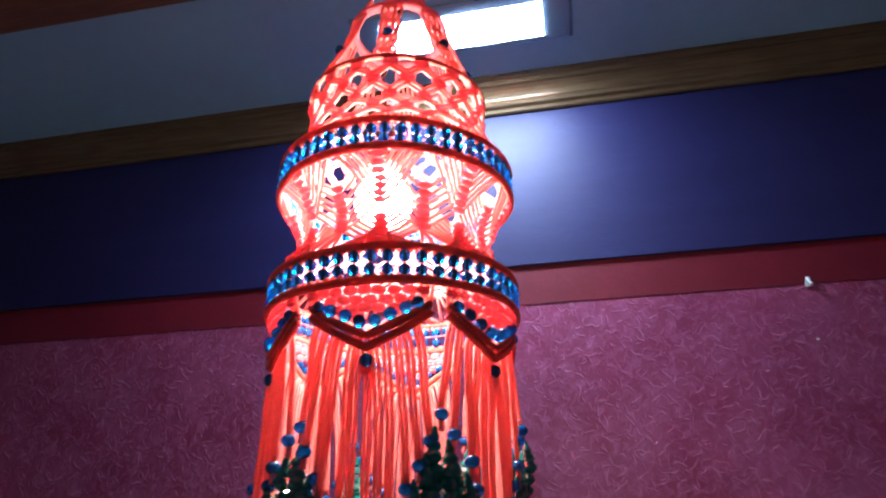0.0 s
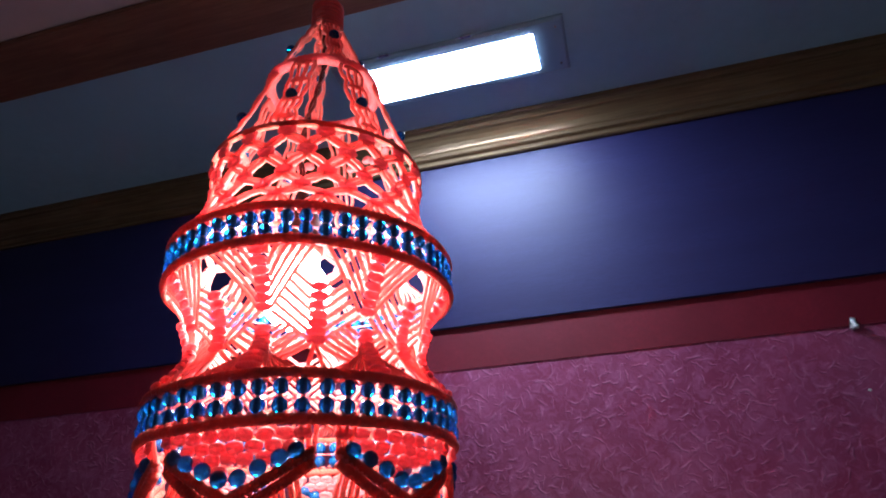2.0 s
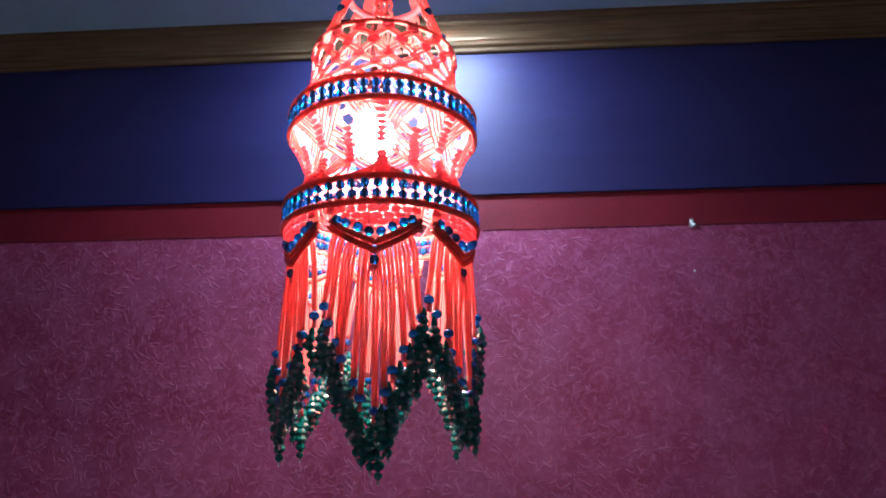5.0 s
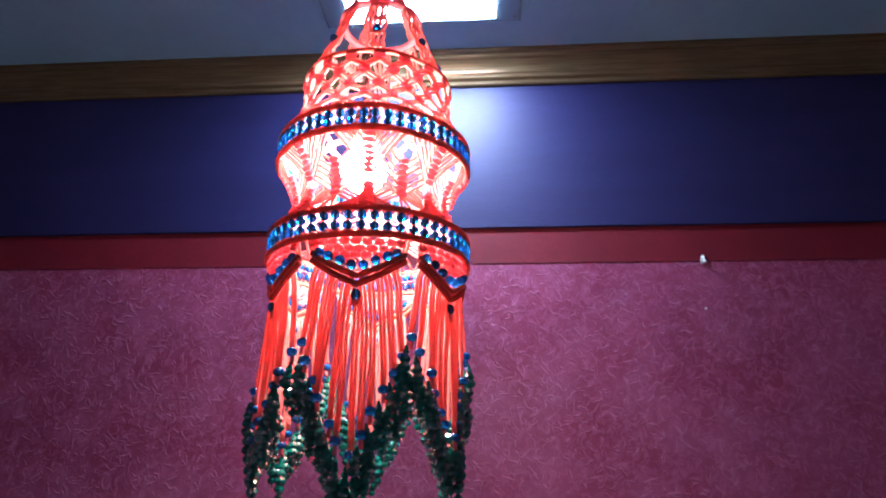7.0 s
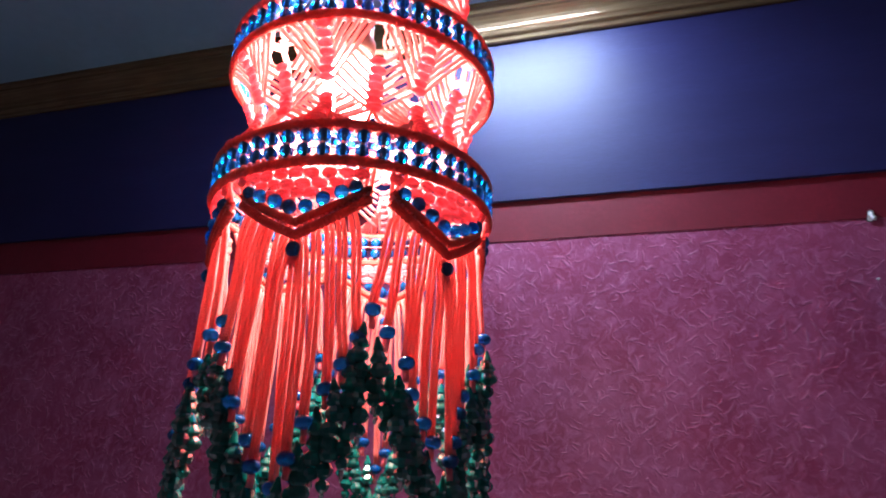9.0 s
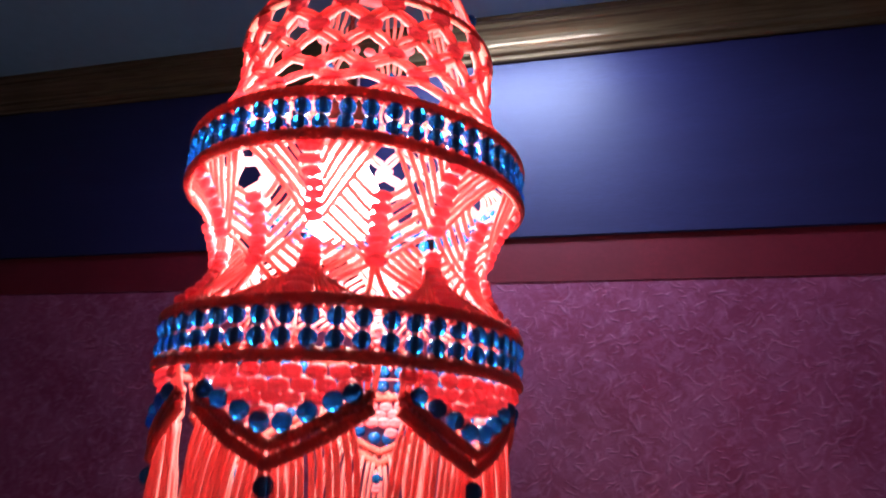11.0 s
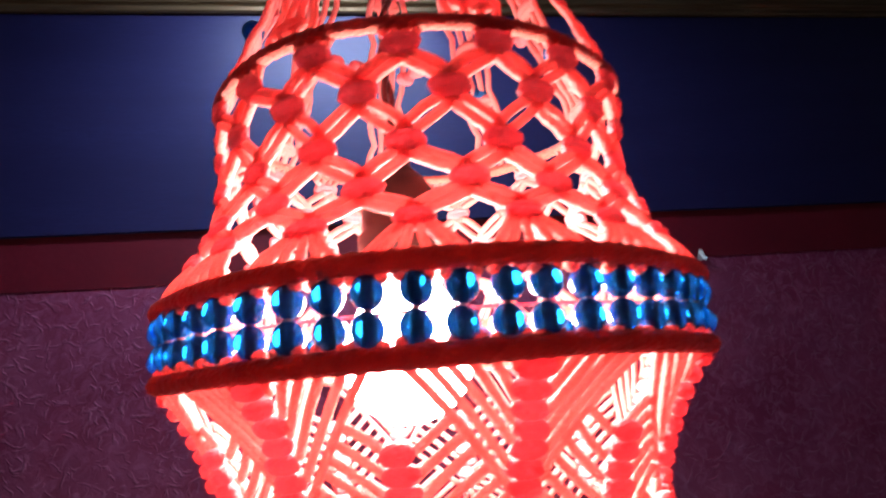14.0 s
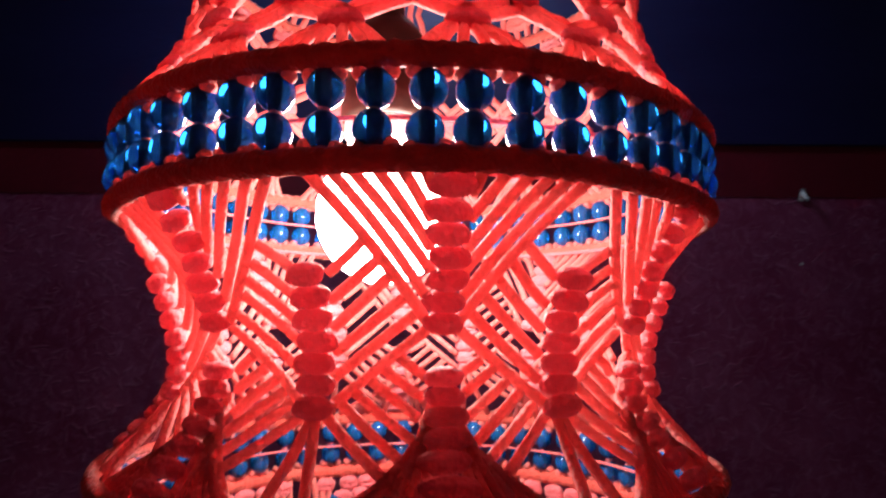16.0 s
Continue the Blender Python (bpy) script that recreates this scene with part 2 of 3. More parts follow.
# ------------------------------------------------------------------ the room
BAND_LOW, BAND_TOP = Z0 + 0.423, Z0 + 0.894
RED_LOW = Z0 + 0.318
setting("wall_north", box_mesh("wall_north", (X0 - 0.15, WALL_Y, 0), (X1 + 0.15, WALL_Y + 0.15, CEIL_Z), PLASTER), "maroon wall with curled bristle-stroke texture", "wall")
# side and back walls: added out of view, close the room and reflect light
setting("wall_west", box_mesh("wall_west", (X0 - 0.15, Y0, 0), (X0, WALL_Y, CEIL_Z), BOUNCE_PALE), "unseen side wall, pale to bounce light", "wall")
setting("wall_east", box_mesh("wall_east", (X1, Y0, 0), (X1 + 0.15, WALL_Y, CEIL_Z), BOUNCE_PALE), "unseen side wall, pale to bounce light", "wall")
setting("wall_south", box_mesh("wall_south", (X0 - 0.15, Y0 - 0.15, 0), (X1 + 0.15, Y0, CEIL_Z), BOUNCE_PALE), "unseen back wall, pale to bounce light", "wall")
setting("floor", box_mesh("floor", (X0 - 0.15, Y0 - 0.15, -0.1), (X1 + 0.15, WALL_Y + 0.15, 0), BOUNCE_FLOOR), "unseen floor, light grey to bounce light", "floor")
setting("ceiling", box_mesh("ceiling", (X0 - 0.15, Y0 - 0.15, CEIL_Z), (X1 + 0.15, WALL_Y + 0.15, CEIL_Z + 0.12), CEIL_PINK), "dusty pink painted ceiling", "ceiling")
setting("ceiling_border", box_mesh("ceiling_border", (X0, 0.497, CEIL_Z - 0.006), (X1, WALL_Y, CEIL_Z - 0.001), CEIL_BLUE), "grey-blue painted border strip along the ceiling", "ceiling border")
setting("ceiling_band", box_mesh("ceiling_band", (X0, 0.335, CEIL_Z - 0.012), (X1, 0.497, CEIL_Z - 0.001), BAND_WOOD, 0.003), "brown wooden band across the ceiling", "trim")
setting("frieze", box_mesh("frieze", (X0, WALL_Y - 0.010, BAND_LOW), (X1, WALL_Y + 0.01, BAND_TOP + 0.02), BLUE_PAINT, 0.002), "dark blue glossy painted band under the cornice", "frieze")
setting("wall_border", box_mesh("wall_border", (X0, WALL_Y - 0.002, RED_LOW), (X1, WALL_Y + 0.01, BAND_LOW), RED_PAINT), "dark red painted border above the textured wall", "wall border")


def cornice():
    # stepped ogee moulding, wall end first
    a, h = WALL_Y - 0.009, BAND_TOP
    t = CEIL_Z - 0.006
    prof = [(0.0, 0.0), (0.010, 0.0), (0.014, 0.003), (0.014, 0.012), (0.017, 0.015), (0.022, 0.016), (0.025, 0.019), (0.025, 0.029), (0.028, 0.033), (0.030, 0.040),
            (0.034, 0.050), (0.040, 0.059), (0.047, 0.066), (0.050, 0.068), (0.055, 0.069), (0.058, 0.072), (0.058, 0.080), (0.062, 0.083), (0.067, 0.085), (0.068, t - h), (0.0, t - h)]
    prof = [(a - d, h + u) for d, u in prof]
    n = len(prof)
    verts = [(x, y, z) for x in (X0, X1) for y, z in prof]
    faces = [(i, (i + 1) % n, n + (i + 1) % n, n + i) for i in range(n)] + [tuple(range(n)), tuple(reversed(range(n, 2 * n)))]
    return setting("cornice", mesh_of("cornice", verts, faces, CORNICE_WOOD, False), "gilded brown stepped wooden cornice moulding", "cornice")


cornice()


def light_fixture():
    x0, x1, y0, y1 = -0.318, 0.242, 0.640, 0.818
    zt, zb = CEIL_Z - 0.006, CEIL_Z - 0.016
    root = tagged(new("ceiling_light"), "long rectangular ceiling light with a glowing cool white panel", "ceiling light")
    root.location = ((x0 + x1) / 2, (y0 + y1) / 2, zt)
    o = Matrix.Translation(-root.location)
    px0, px1, py0, py1 = -0.247, 0.170, 0.674, 0.794
    bm = bmesh.new()
    # shallow tray round the panel
    ring = lambda a, b, c, d, z: [bm.verts.new(v) for v in ((a, c, z), (b, c, z), (b, d, z), (a, d, z))]
    rows = [ring(x0, x1, y0, y1, zt), ring(x0, x1, y0, y1, zb + 0.004), ring(x0 + 0.006, x1 - 0.006, y0 + 0.006, y1 - 0.006, zb),
            ring(px0, px1, py0, py1, zb), ring(px0, px1, py0, py1, zb + 0.004)]
    for a, b in zip(rows, rows[1:]):
        for k in range(4):
            bm.faces.new((a[k], a[(k + 1) % 4], b[(k + 1) % 4], b[k]))
    bm.faces.new(rows[-1])
    bm.normal_update()
    me = bpy.data.meshes.new("housing")
    bm.to_mesh(me)
    bm.free()
    me.materials.append(FIXTURE)
    part("housing", me, root, "grey-blue enamelled housing", o)
    part("diffuser", box_mesh("diffuser", (px0 + 0.001, py0 + 0.001, zb - 0.002), (px1 - 0.001, py1 - 0.001, zb + 0.003), PANEL_GLOW), root, "glowing white diffuser panel", o)
    screw = mesh_of("screw", *lathe([(0.001, -0.003), (0.003, -0.0025), (0.0035, 0)], 10), SILVER)
    for sx, sy in ((x1 - 0.02, y0 + 0.025), (x1 - 0.02, y1 - 0.03), (x0 + 0.02, y0 + 0.025), (x0 + 0.02, y1 - 0.03)):
        part("screw", screw, root, "", o @ Matrix.Translation((sx, sy, zb)))
    clip = box_mesh("clip", (-0.012, -0.004, -0.004), (0.012, 0.004, 0.004), SILVER, 0.001)
    for sx in (0.02, -0.18):
        part("clip", clip, root, "", o @ Matrix.Translation((sx, y0 - 0.004, zt - 0.005)))


light_fixture()


def wall_hook():
    root = tagged(new("wall_hook"), "small white plastic hook stuck on the wall", "hook")
    root.location = (0.728, WALL_Y - 0.002, Z0 + 0.322)
    part("base_plate", box_mesh("base_plate", (-0.006, -0.004, -0.014), (0.006, 0.0, 0.014), WHITE_PLASTIC, 0.002), root, "", pose(0, 0, 0, 0, 14, 0))
    part("prong", mesh_of("prong", *tube([(0, -0.003, 0.006), (0.001, -0.009, 0.001), (0.002, -0.012, -0.008), (0.003, -0.016, -0.013), (0.003, -0.021, -0.009)], [0.004, 0.0042, 0.004, 0.0034, 0.0025], 8), WHITE_PLASTIC), root)


wall_hook()


def paint_flake():
    verts = [(-0.004, 0, -0.002), (0.0005, 0, -0.0035), (0.004, 0, 0.0), (0.002, 0, 0.003), (-0.003, 0, 0.002)]
    bm = bmesh.new()
    low = [bm.verts.new(q) for q in verts]
    top = [bm.verts.new((0.8 * x, -0.0015, 0.8 * z)) for x, y, z in verts]
    for i in range(5):
        bm.faces.new((low[i], low[(i + 1) % 5], top[(i + 1) % 5], top[i]))
    bm.faces.new(top)
    bm.faces.new(list(reversed(low)))
    bmesh.ops.recalc_face_normals(bm, faces=bm.faces[:])
    me = bpy.data.meshes.new("paint_flake")
    bm.to_mesh(me)
    bm.free()
    me.materials.append(WHITE_PLASTIC)
    ob = tagged(new("paint_flake", me), "tiny white paint flake stuck to the wall", "paint flake")
    ob.location = (0.722, WALL_Y, Z0 + 0.183)


paint_flake()


# ------------------------------------------------------------------ the macrame lamp
rng = random.Random(7)
lamp = tagged(new("macrame_lamp"), "lit coral red macrame pendant lamp with blue and green beads", "pendant lamp")
lamp.matrix_basis = pose(0, 0, Z0, 0, 0, TWIST)
CORD_R = 0.0017


def at(az, z, r):
    a = radians(az)
    return Vector((r * math.sin(a), -r * math.cos(a), z))


def facing(az, z, r, tilt=0.0, roll=0.0):
    """A pose on the lamp's surface: x along the girth, y inward, z up."""
    return Matrix.Translation(at(az, z, r)) @ pose(0, 0, 0, 0, 0, az) @ pose(0, 0, 0, tilt, 0, 0) @ pose(0, 0, 0, 0, roll, 0)


PROFILE = [(0.412, 0.013), (0.378, 0.030), (0.334, 0.0475), (0.318, 0.0545), (0.29, 0.0645), (0.266, 0.0730), (0.232, 0.0885), (0.2170, 0.0940), (0.203, 0.0938), (0.19, 0.0920),
           (0.172, 0.0935), (0.155, 0.0985), (0.143, 0.105), (0.134, 0.113), (0.126, 0.1180), (0.098, 0.1180), (0.088, 0.1105), (0.078, 0.1040), (0.065, 0.0980),
           (0.052, 0.0935), (0.040, 0.0920), (0.030, 0.0945), (0.020, 0.101), (0.010, 0.111), (0.0025, 0.1185), (-0.027, 0.1185), (-0.045, 0.1115), (-0.085, 0.109),
           (-0.12, 0.110), (-0.2, 0.112), (-0.32, 0.110)]


def rad(z):
    for (z0, r0), (z1, r1) in zip(PROFILE, PROFILE[1:]):
        if z <= z0 and z >= z1:
            f = (z0 - z) / (z0 - z1)
            return r0 + (r1 - r0) * f
    return PROFILE[0][1] if z > PROFILE[0][0] else PROFILE[-1][1]


def surf(az, z, off=0.0):
    return at(az, z, rad(z) + off)


def span(a, b, n=8, bulge=0.0, off=0.0):
    """Points on the surface from (az, z) a to b."""
    pts = []
    for i in range(n + 1):
        f = i / n
        az, z = a[0] + (b[0] - a[0]) * f, a[1] + (b[1] - a[1]) * f
        pts.append(surf(az, z, off + bulge * math.sin(math.pi * f)))
    return pts


def wrapped_ring(name, z, R, r, wraps, parent, label, mat=RIM, teeth=0.0):
    """A hoop wound round with cord: fine ridges round a core."""
    n = wraps * 3
    sides, verts, faces = 9, [], []
    for i in range(n):
        a = 360.0 * i / n
        wob = 0.0006 * math.sin(radians(a * 3 + z * 900)) + 0.0003 * math.sin(radians(a * 7))
        rr = r * (1.0 + 0.07 * (1 if i % 3 == 1 else -0.6)) + rng.uniform(-1, 1) * 0.00012
        c = at(a, z + wob, R + wob * 0.6)
        d = at(a, 0, 1)
        for k in range(sides):
            t = 2 * math.pi * k / sides
            verts.append(c + d * (rr * math.cos(t)) + Vector((0, 0, rr * math.sin(t))))
    for i in range(n):
        j = (i + 1) % n
        for k in range(sides):
            l = (k + 1) % sides
            faces.append((i * sides + k, j * sides + k, j * sides + l, i * sides + l))
    return part(name, mesh_of(name, verts, faces, mat), parent, label)


def square_knot(out, m, w, h, d, groove=0.36):
    """One knot in one skin: two plump turns of cord with a waist between them, and a loop swelling at each end."""
    verts, faces = out
    base, sides, rings = len(verts), 14, 10
    lean = rng.choice((-1, 1)) * rng.uniform(0.06, 0.14)
    fat = rng.uniform(0.94, 1.06)
    for i in range(rings + 1):
        f = -1 + 2 * i / rings
        env = math.sqrt(max(0.0, 1 - abs(0.985 * f) ** 2.6))
        for k in range(sides):
            t = 2 * math.pi * k / sides
            end = abs(math.cos(t)) ** 3
            dent = 1 - groove * math.exp(-(f / 0.16) ** 2) * (1 - 0.75 * end)
            verts.append(m @ Vector((w * 0.5 * env * (math.cos(t) * (0.9 + 0.1 * end)) * fat + lean * w * f * (1 - abs(f)), d * 0.5 * env * dent * math.sin(t) * (0.85 + 0.3 * end), h * 0.55 * f)))
    for i in range(rings):
        for k in range(sides):
            l = (k + 1) % sides
            faces.append((base + i * sides + k, base + i * sides + l, base + (i + 1) * sides + l, base + (i + 1) * sides + k))
    faces.append(tuple(base + k for k in reversed(range(sides))))
    faces.append(tuple(base + rings * sides + k for k in range(sides)))
    return out


def bead_mesh(name, r, h, mat, sides=14):
    prof = [(r * 0.28, -h * 0.96)] + [(r * math.sin(math.pi * (0.11 + 0.78 * i / 8)), -h * math.cos(math.pi * (0.11 + 0.78 * i / 8))) for i in range(9)] + [(r * 0.28, h * 0.96)]
    return mesh_of(name, *lathe(prof, sides), mat)


BEAD = bead_mesh("bead", 0.0054, 0.0056, BLUE_GLASS)
BEAD_SMALL = bead_mesh("small_bead", 0.0060, 0.0048, BLUE_GLASS)


def bead_ring(name, z_top, z_low, rows, count, phase, label):
    ring = part(name, mesh_of(name, *tube([at(360 * i / 72, (z_top + z_low) / 2, 0.1105) for i in range(72)], 0.0008, 4, True), KNOT), lamp, label)
    wrapped_ring("rim", z_top, 0.1184, 0.0037, 120, ring, "dark red cord-wound rim")
    wrapped_ring("rim", z_low, 0.1186, 0.0038, 120, ring, "dark red cord-wound rim")
    stitches = ([], [])
    for k in range(count):
        az = phase + 360.0 * k / count + rng.uniform(-0.35, 0.35)
        for z in rows:
            part("bead", BEAD, ring, "", facing(az + rng.uniform(-0.25, 0.25), z + rng.uniform(-1, 1) * 0.0003, 0.1168 + rng.uniform(-1, 1) * 0.0004, rng.uniform(-6, 6), rng.uniform(-7, 7)))
        path = [at(az, z_low + 0.002, 0.1170), at(az, (z_low + z_top) / 2, 0.1168), at(az, z_top - 0.002, 0.1170)]
        part("threading_cord", mesh_of("threading_cord", *tube(path, 0.0016, 6), CORD), ring)
        for zz in (z_top - 0.0040, z_low + 0.0040):
            for da in (-1.9, 1.9):
                blob(stitches, facing(az + da + rng.uniform(-0.4, 0.4), zz + rng.uniform(-1, 1) * 0.0006, 0.1176) @ Matrix.Diagonal((0.0026, 0.0027, 0.0021, 1)), 6, 4)
    tagged(part("stitching", mesh_of("stitching", *stitches, CORD), ring), kind="stuff")
    return ring


bead_ring("upper_bead_ring", 0.1258, 0.0978, (0.1178, 0.1066), 54, -1.0, "ring of two rows of blue glass beads")
bead_ring("lower_bead_ring", 0.0022, -0.0272, (-0.0058, -0.0178), 52, 1.0, "ring of two rows of blue glass beads")


# --- the waist: three tiers of knot columns with fans of cord between them
def knot_column(az, z_top, z_low, count, w0, w1, off=0.002):
    for i in range(count):
        f = (i + 0.5) / count
        z = z_top + (z_low - z_top) * f
        slope = math.degrees(math.atan2(rad(z + 0.003) - rad(z - 0.003), 0.006))
        w = (w0 + (w1 - w0) * f) * rng.uniform(0.94, 1.05)
        out = square_knot(([], []), facing(az + rng.uniform(-0.5, 0.5), z, rad(z) + off, slope), w, abs(z_top - z_low) / count * 1.02, 0.0092, 0.08)
        part("knot", mesh_of("knot", *out, KNOT), waist)


waist = part("waist", mesh_of("waist", *tube([at(360 * i / 90, 0.0965, 0.1145) for i in range(90)], 0.0012, 5, True), KNOT), lamp, "pinched section of fanned red cords and knot columns")
PITCH, A0 = 45.0, 2.6
FAR_SIDE = -0.30      # cords on the far side of the lamp are joined
far_waist, far_net = ([], []), ([], [])


def strand(a, b, n=8, bulge=0.0, off=0.0, r=CORD_R):
    j = lambda s: rng.uniform(-s, s)
    path = span((a[0] + j(0.3), a[1] + j(0.0006)), (b[0] + j(0.3), b[1] + j(0.0006)), n, bulge + j(0.0006), off + j(0.0004))
    if math.cos(radians(a[0])) < FAR_SIDE:
        tube(path, r, 6, False, far_waist)
    else:
        part("cord", mesh_of("cord", *tube(path, r, 6), CORD), waist)


for k in range(8):
    az = A0 + PITCH * k + rng.uniform(-0.8, 0.8)
    knot_column(az, 0.0955, 0.0535, 7, 0.0138, 0.012)
    knot_column(az + 22.5, 0.073, 0.029, 7, 0.0118, 0.0135)
    knot_column(az, 0.044, 0.006, 7, 0.0110, 0.0175, 0.003)
    for s in (-1, 1):
        # rim down to the first tier
        for i in range(6):
            f = i / 5.0
            strand((az + s * (4.0 + 15.6 * f), 0.0965), (az + s * 2.8, 0.0915 - 0.035 * f), 6, 0.0015 - 0.002 * f)
        # from under the first fan down to the second tier
        for i in range(6):
            f = i / 5.0
            g = 0.40 + 0.60 * f
            strand((az + s * (19.4 - 16.8 * g), 0.0965 - 0.0420 * g), (az + s * 19.8, 0.0700 - 0.0375 * f), 7, -0.0010, -0.0022 + 0.0012 * f)
        # from under the second fan down to the third tier
        for i in range(6):
            f = i / 5.0
            g = 0.30 + 0.70 * f
            strand((az + s * (2.6 + 17.6 * g), 0.0535 - 0.0235 * g), (az + s * (2.8 + 3.0 * f), 0.0410 - 0.0300 * f), 7, 0.0004, -0.0020 + 0.0012 * f)
        # third tier out to the lower rim
        for i in range(7):
            f = i / 6.0
            strand((az + s * (2.0 + 1.2 * f), 0.034 - 0.012 * f), (az + s * (4.0 + 13.0 * f), 0.0050), 6, 0.0008)
        # loose pair running from the second tier to the rim
        strand((az + s * 22.0, 0.030), (az + s * 19.0, 0.005), 6, 0.001)

tagged(part("far_cord", mesh_of("far_cord", *far_waist, CORD), waist), kind="stuff")

# --- the net above the bead ring
net = wrapped_ring("net", 0.2170, 0.0942, 0.0030, 100, lamp, "openwork net of red square knots under a wound hoop")
ROWS_Z = [0.2090, 0.1925, 0.1725, 0.1560, 0.1425]
NET_N, NET_PH = 18, -4.0
knots = {}
for ri, z in enumerate(ROWS_Z):
    for k in range(NET_N):
        az = NET_PH + (10.0 if ri % 2 == 0 else 0.0) + 20.0 * k + rng.uniform(-1.3, 1.3)
        zz = z + rng.uniform(-1, 1) * 0.0012
        knots[ri, k] = (az, zz)
        slope = math.degrees(math.atan2(rad(zz + 0.004) - rad(zz - 0.004), 0.008))
        out = square_knot(([], []), facing(az, zz, rad(zz) + 0.001, slope, rng.uniform(-6, 6)), 0.0156 * rng.uniform(0.93, 1.06), 0.0082, 0.0078)
        part("knot", mesh_of("knot", *out, KNOT), net)


def net_cord(az, path, r):
    if math.cos(radians(az)) < FAR_SIDE:
        tube(path, r, 6, False, far_net)
    else:
        part("cord", mesh_of("cord", *tube(path, r, 6), CORD), net)


def net_cords(a, b, twist):
    """Two cords that bow from one knot to the next."""
    for s in (-1, 1):
        p0, p1 = (a[0] + s * 1.7, a[1] - 0.003), (b[0] + s * 1.4, b[1] + 0.003)
        mid = ((p0[0] + p1[0]) / 2 + s * 2.0 + twist, (p0[1] + p1[1]) / 2)
        pts = []
        for i in range(7):
            f = i / 6
            az = p0[0] * (1 - f) ** 2 + 2 * mid[0] * f * (1 - f) + p1[0] * f * f
            z = p0[1] * (1 - f) ** 2 + 2 * mid[1] * f * (1 - f) + p1[1] * f * f
            pts.append(surf(az, z, rng.uniform(-1, 1) * 0.0006))
        net_cord(a[0], pts, CORD_R * 1.22)


for ri in range(len(ROWS_Z)):
    for k in range(NET_N):
        az, z = knots[ri, k]
        if ri == 0:
            for da in (-4.5, -1.5, 1.5, 4.5):
                net_cord(az, span((az + da, 0.2158), (az + da * 0.6, z + 0.002), 3), CORD_R)
        if ri < len(ROWS_Z) - 1:
            for k2 in ((k, k + 1) if ri % 2 == 0 else (k, k - 1)):
                b = knots[ri + 1, k2 % NET_N]
                baz = b[0] + 360 * round((az - b[0]) / 360)
                net_cords((az, z), (baz, b[1]), 0.9 if baz > az else -0.9)
        else:
            for da in (-8.0, -5.5, -2.0, 2.0, 5.5, 8.0):
                net_cord(az, span((az + da * 0.35, z - 0.002), (az + da, 0.1275), 5, 0.001), CORD_R)

tagged(part("far_cord", mesh_of("far_cord", *far_net, CORD), net), kind="stuff")

# --- the crown: straps up to a small hoop and on to the hanging cord
crown = wrapped_ring("crown", 0.3235, 0.0520, 0.0052, 60, lamp, "small wound hoop that gathers the straps", KNOT)


def strap(az, z0, z1, bead_z, width, n_cord=4):
    """A strap of cords drawn together by knots, with a bead at its face."""
    zs = [z0, z0 + (bead_z - z0) * 0.45, bead_z, bead_z + (z1 - bead_z) * 0.55, z1]
    wid = [0.85, 0.70, 0.72, 0.80, 0.85]
    st = None
    for i in range(n_cord):
        off = (i - (n_cord - 1) / 2) / ((n_cord - 1) / 2)
        pts = []
        for j in range(17):
            f = j / 16 * 4
            q = min(int(f), 3)
            u = f - q
            z = zs[q] + (zs[q + 1] - zs[q]) * u
            w = (wid[q] + (wid[q + 1] - wid[q]) * u) * (1 + 0.38 * math.sin(math.pi * u))
            r = rad(z)
            pts.append(at(az + math.degrees(off * w * width / 2 / max(r, 0.012)), z, r + 0.0006 * math.sin(j * 1.7 + i)))
        one = mesh_of("strap", *tube(pts, CORD_R * 1.08, 6), CORD)
        if st is None:
            st = part("strap", one, lamp, "knotted red strap of four cords with a blue bead")
        else:
            part("cord", one, st)
    for f in (0.08, 0.36, 0.66, 0.95):
        z = z0 + (z1 - z0) * f
        slope = math.degrees(math.atan2(rad(z + 0.004) - rad(z - 0.004), 0.008))
        out = square_knot(([], []), facing(az + rng.uniform(-1, 1), z, rad(z), slope, rng.uniform(-5, 5)), width * rng.uniform(0.8, 0.98), 0.0085, 0.0065)
        part("knot", mesh_of("knot", *out, CORD), st)
    part("bead", BEAD, st, "blue glass bead", facing(az, bead_z, rad(bead_z) + 0.003, -18))
    return st


CROWN_AZ = [3.2 + 45 * k for k in range(8)]
for az in CROWN_AZ:
    strap(az + rng.uniform(-1.5, 1.5), 0.2190, 0.321, 0.2610, 0.0200, 4)
# short knotted links that tie neighbouring straps together
for k in range(8):
    a = CROWN_AZ[k]
    if k not in (2, 3, 4, 5):
        continue
    for i in (0, 1, 3, 4):
        f = (i + 0.5) / 5
        az = a + 7 + 31 * f
        z = 0.2735 + 0.006 * math.sin(math.pi * f) + rng.uniform(-1, 1) * 0.0008
        out = square_knot(([], []), facing(az, z, rad(z) - 0.004 * math.sin(math.pi * f), 0, 90 + rng.uniform(-12, 12)), 0.0085, 0.0098, 0.008)
        part("link", mesh_of("link", *out, KNOT), crown)
for az in (-58.0, 34.0, 122.0, 214.0):
    strap(az, 0.326, 0.408, 0.372, 0.0155, 5)


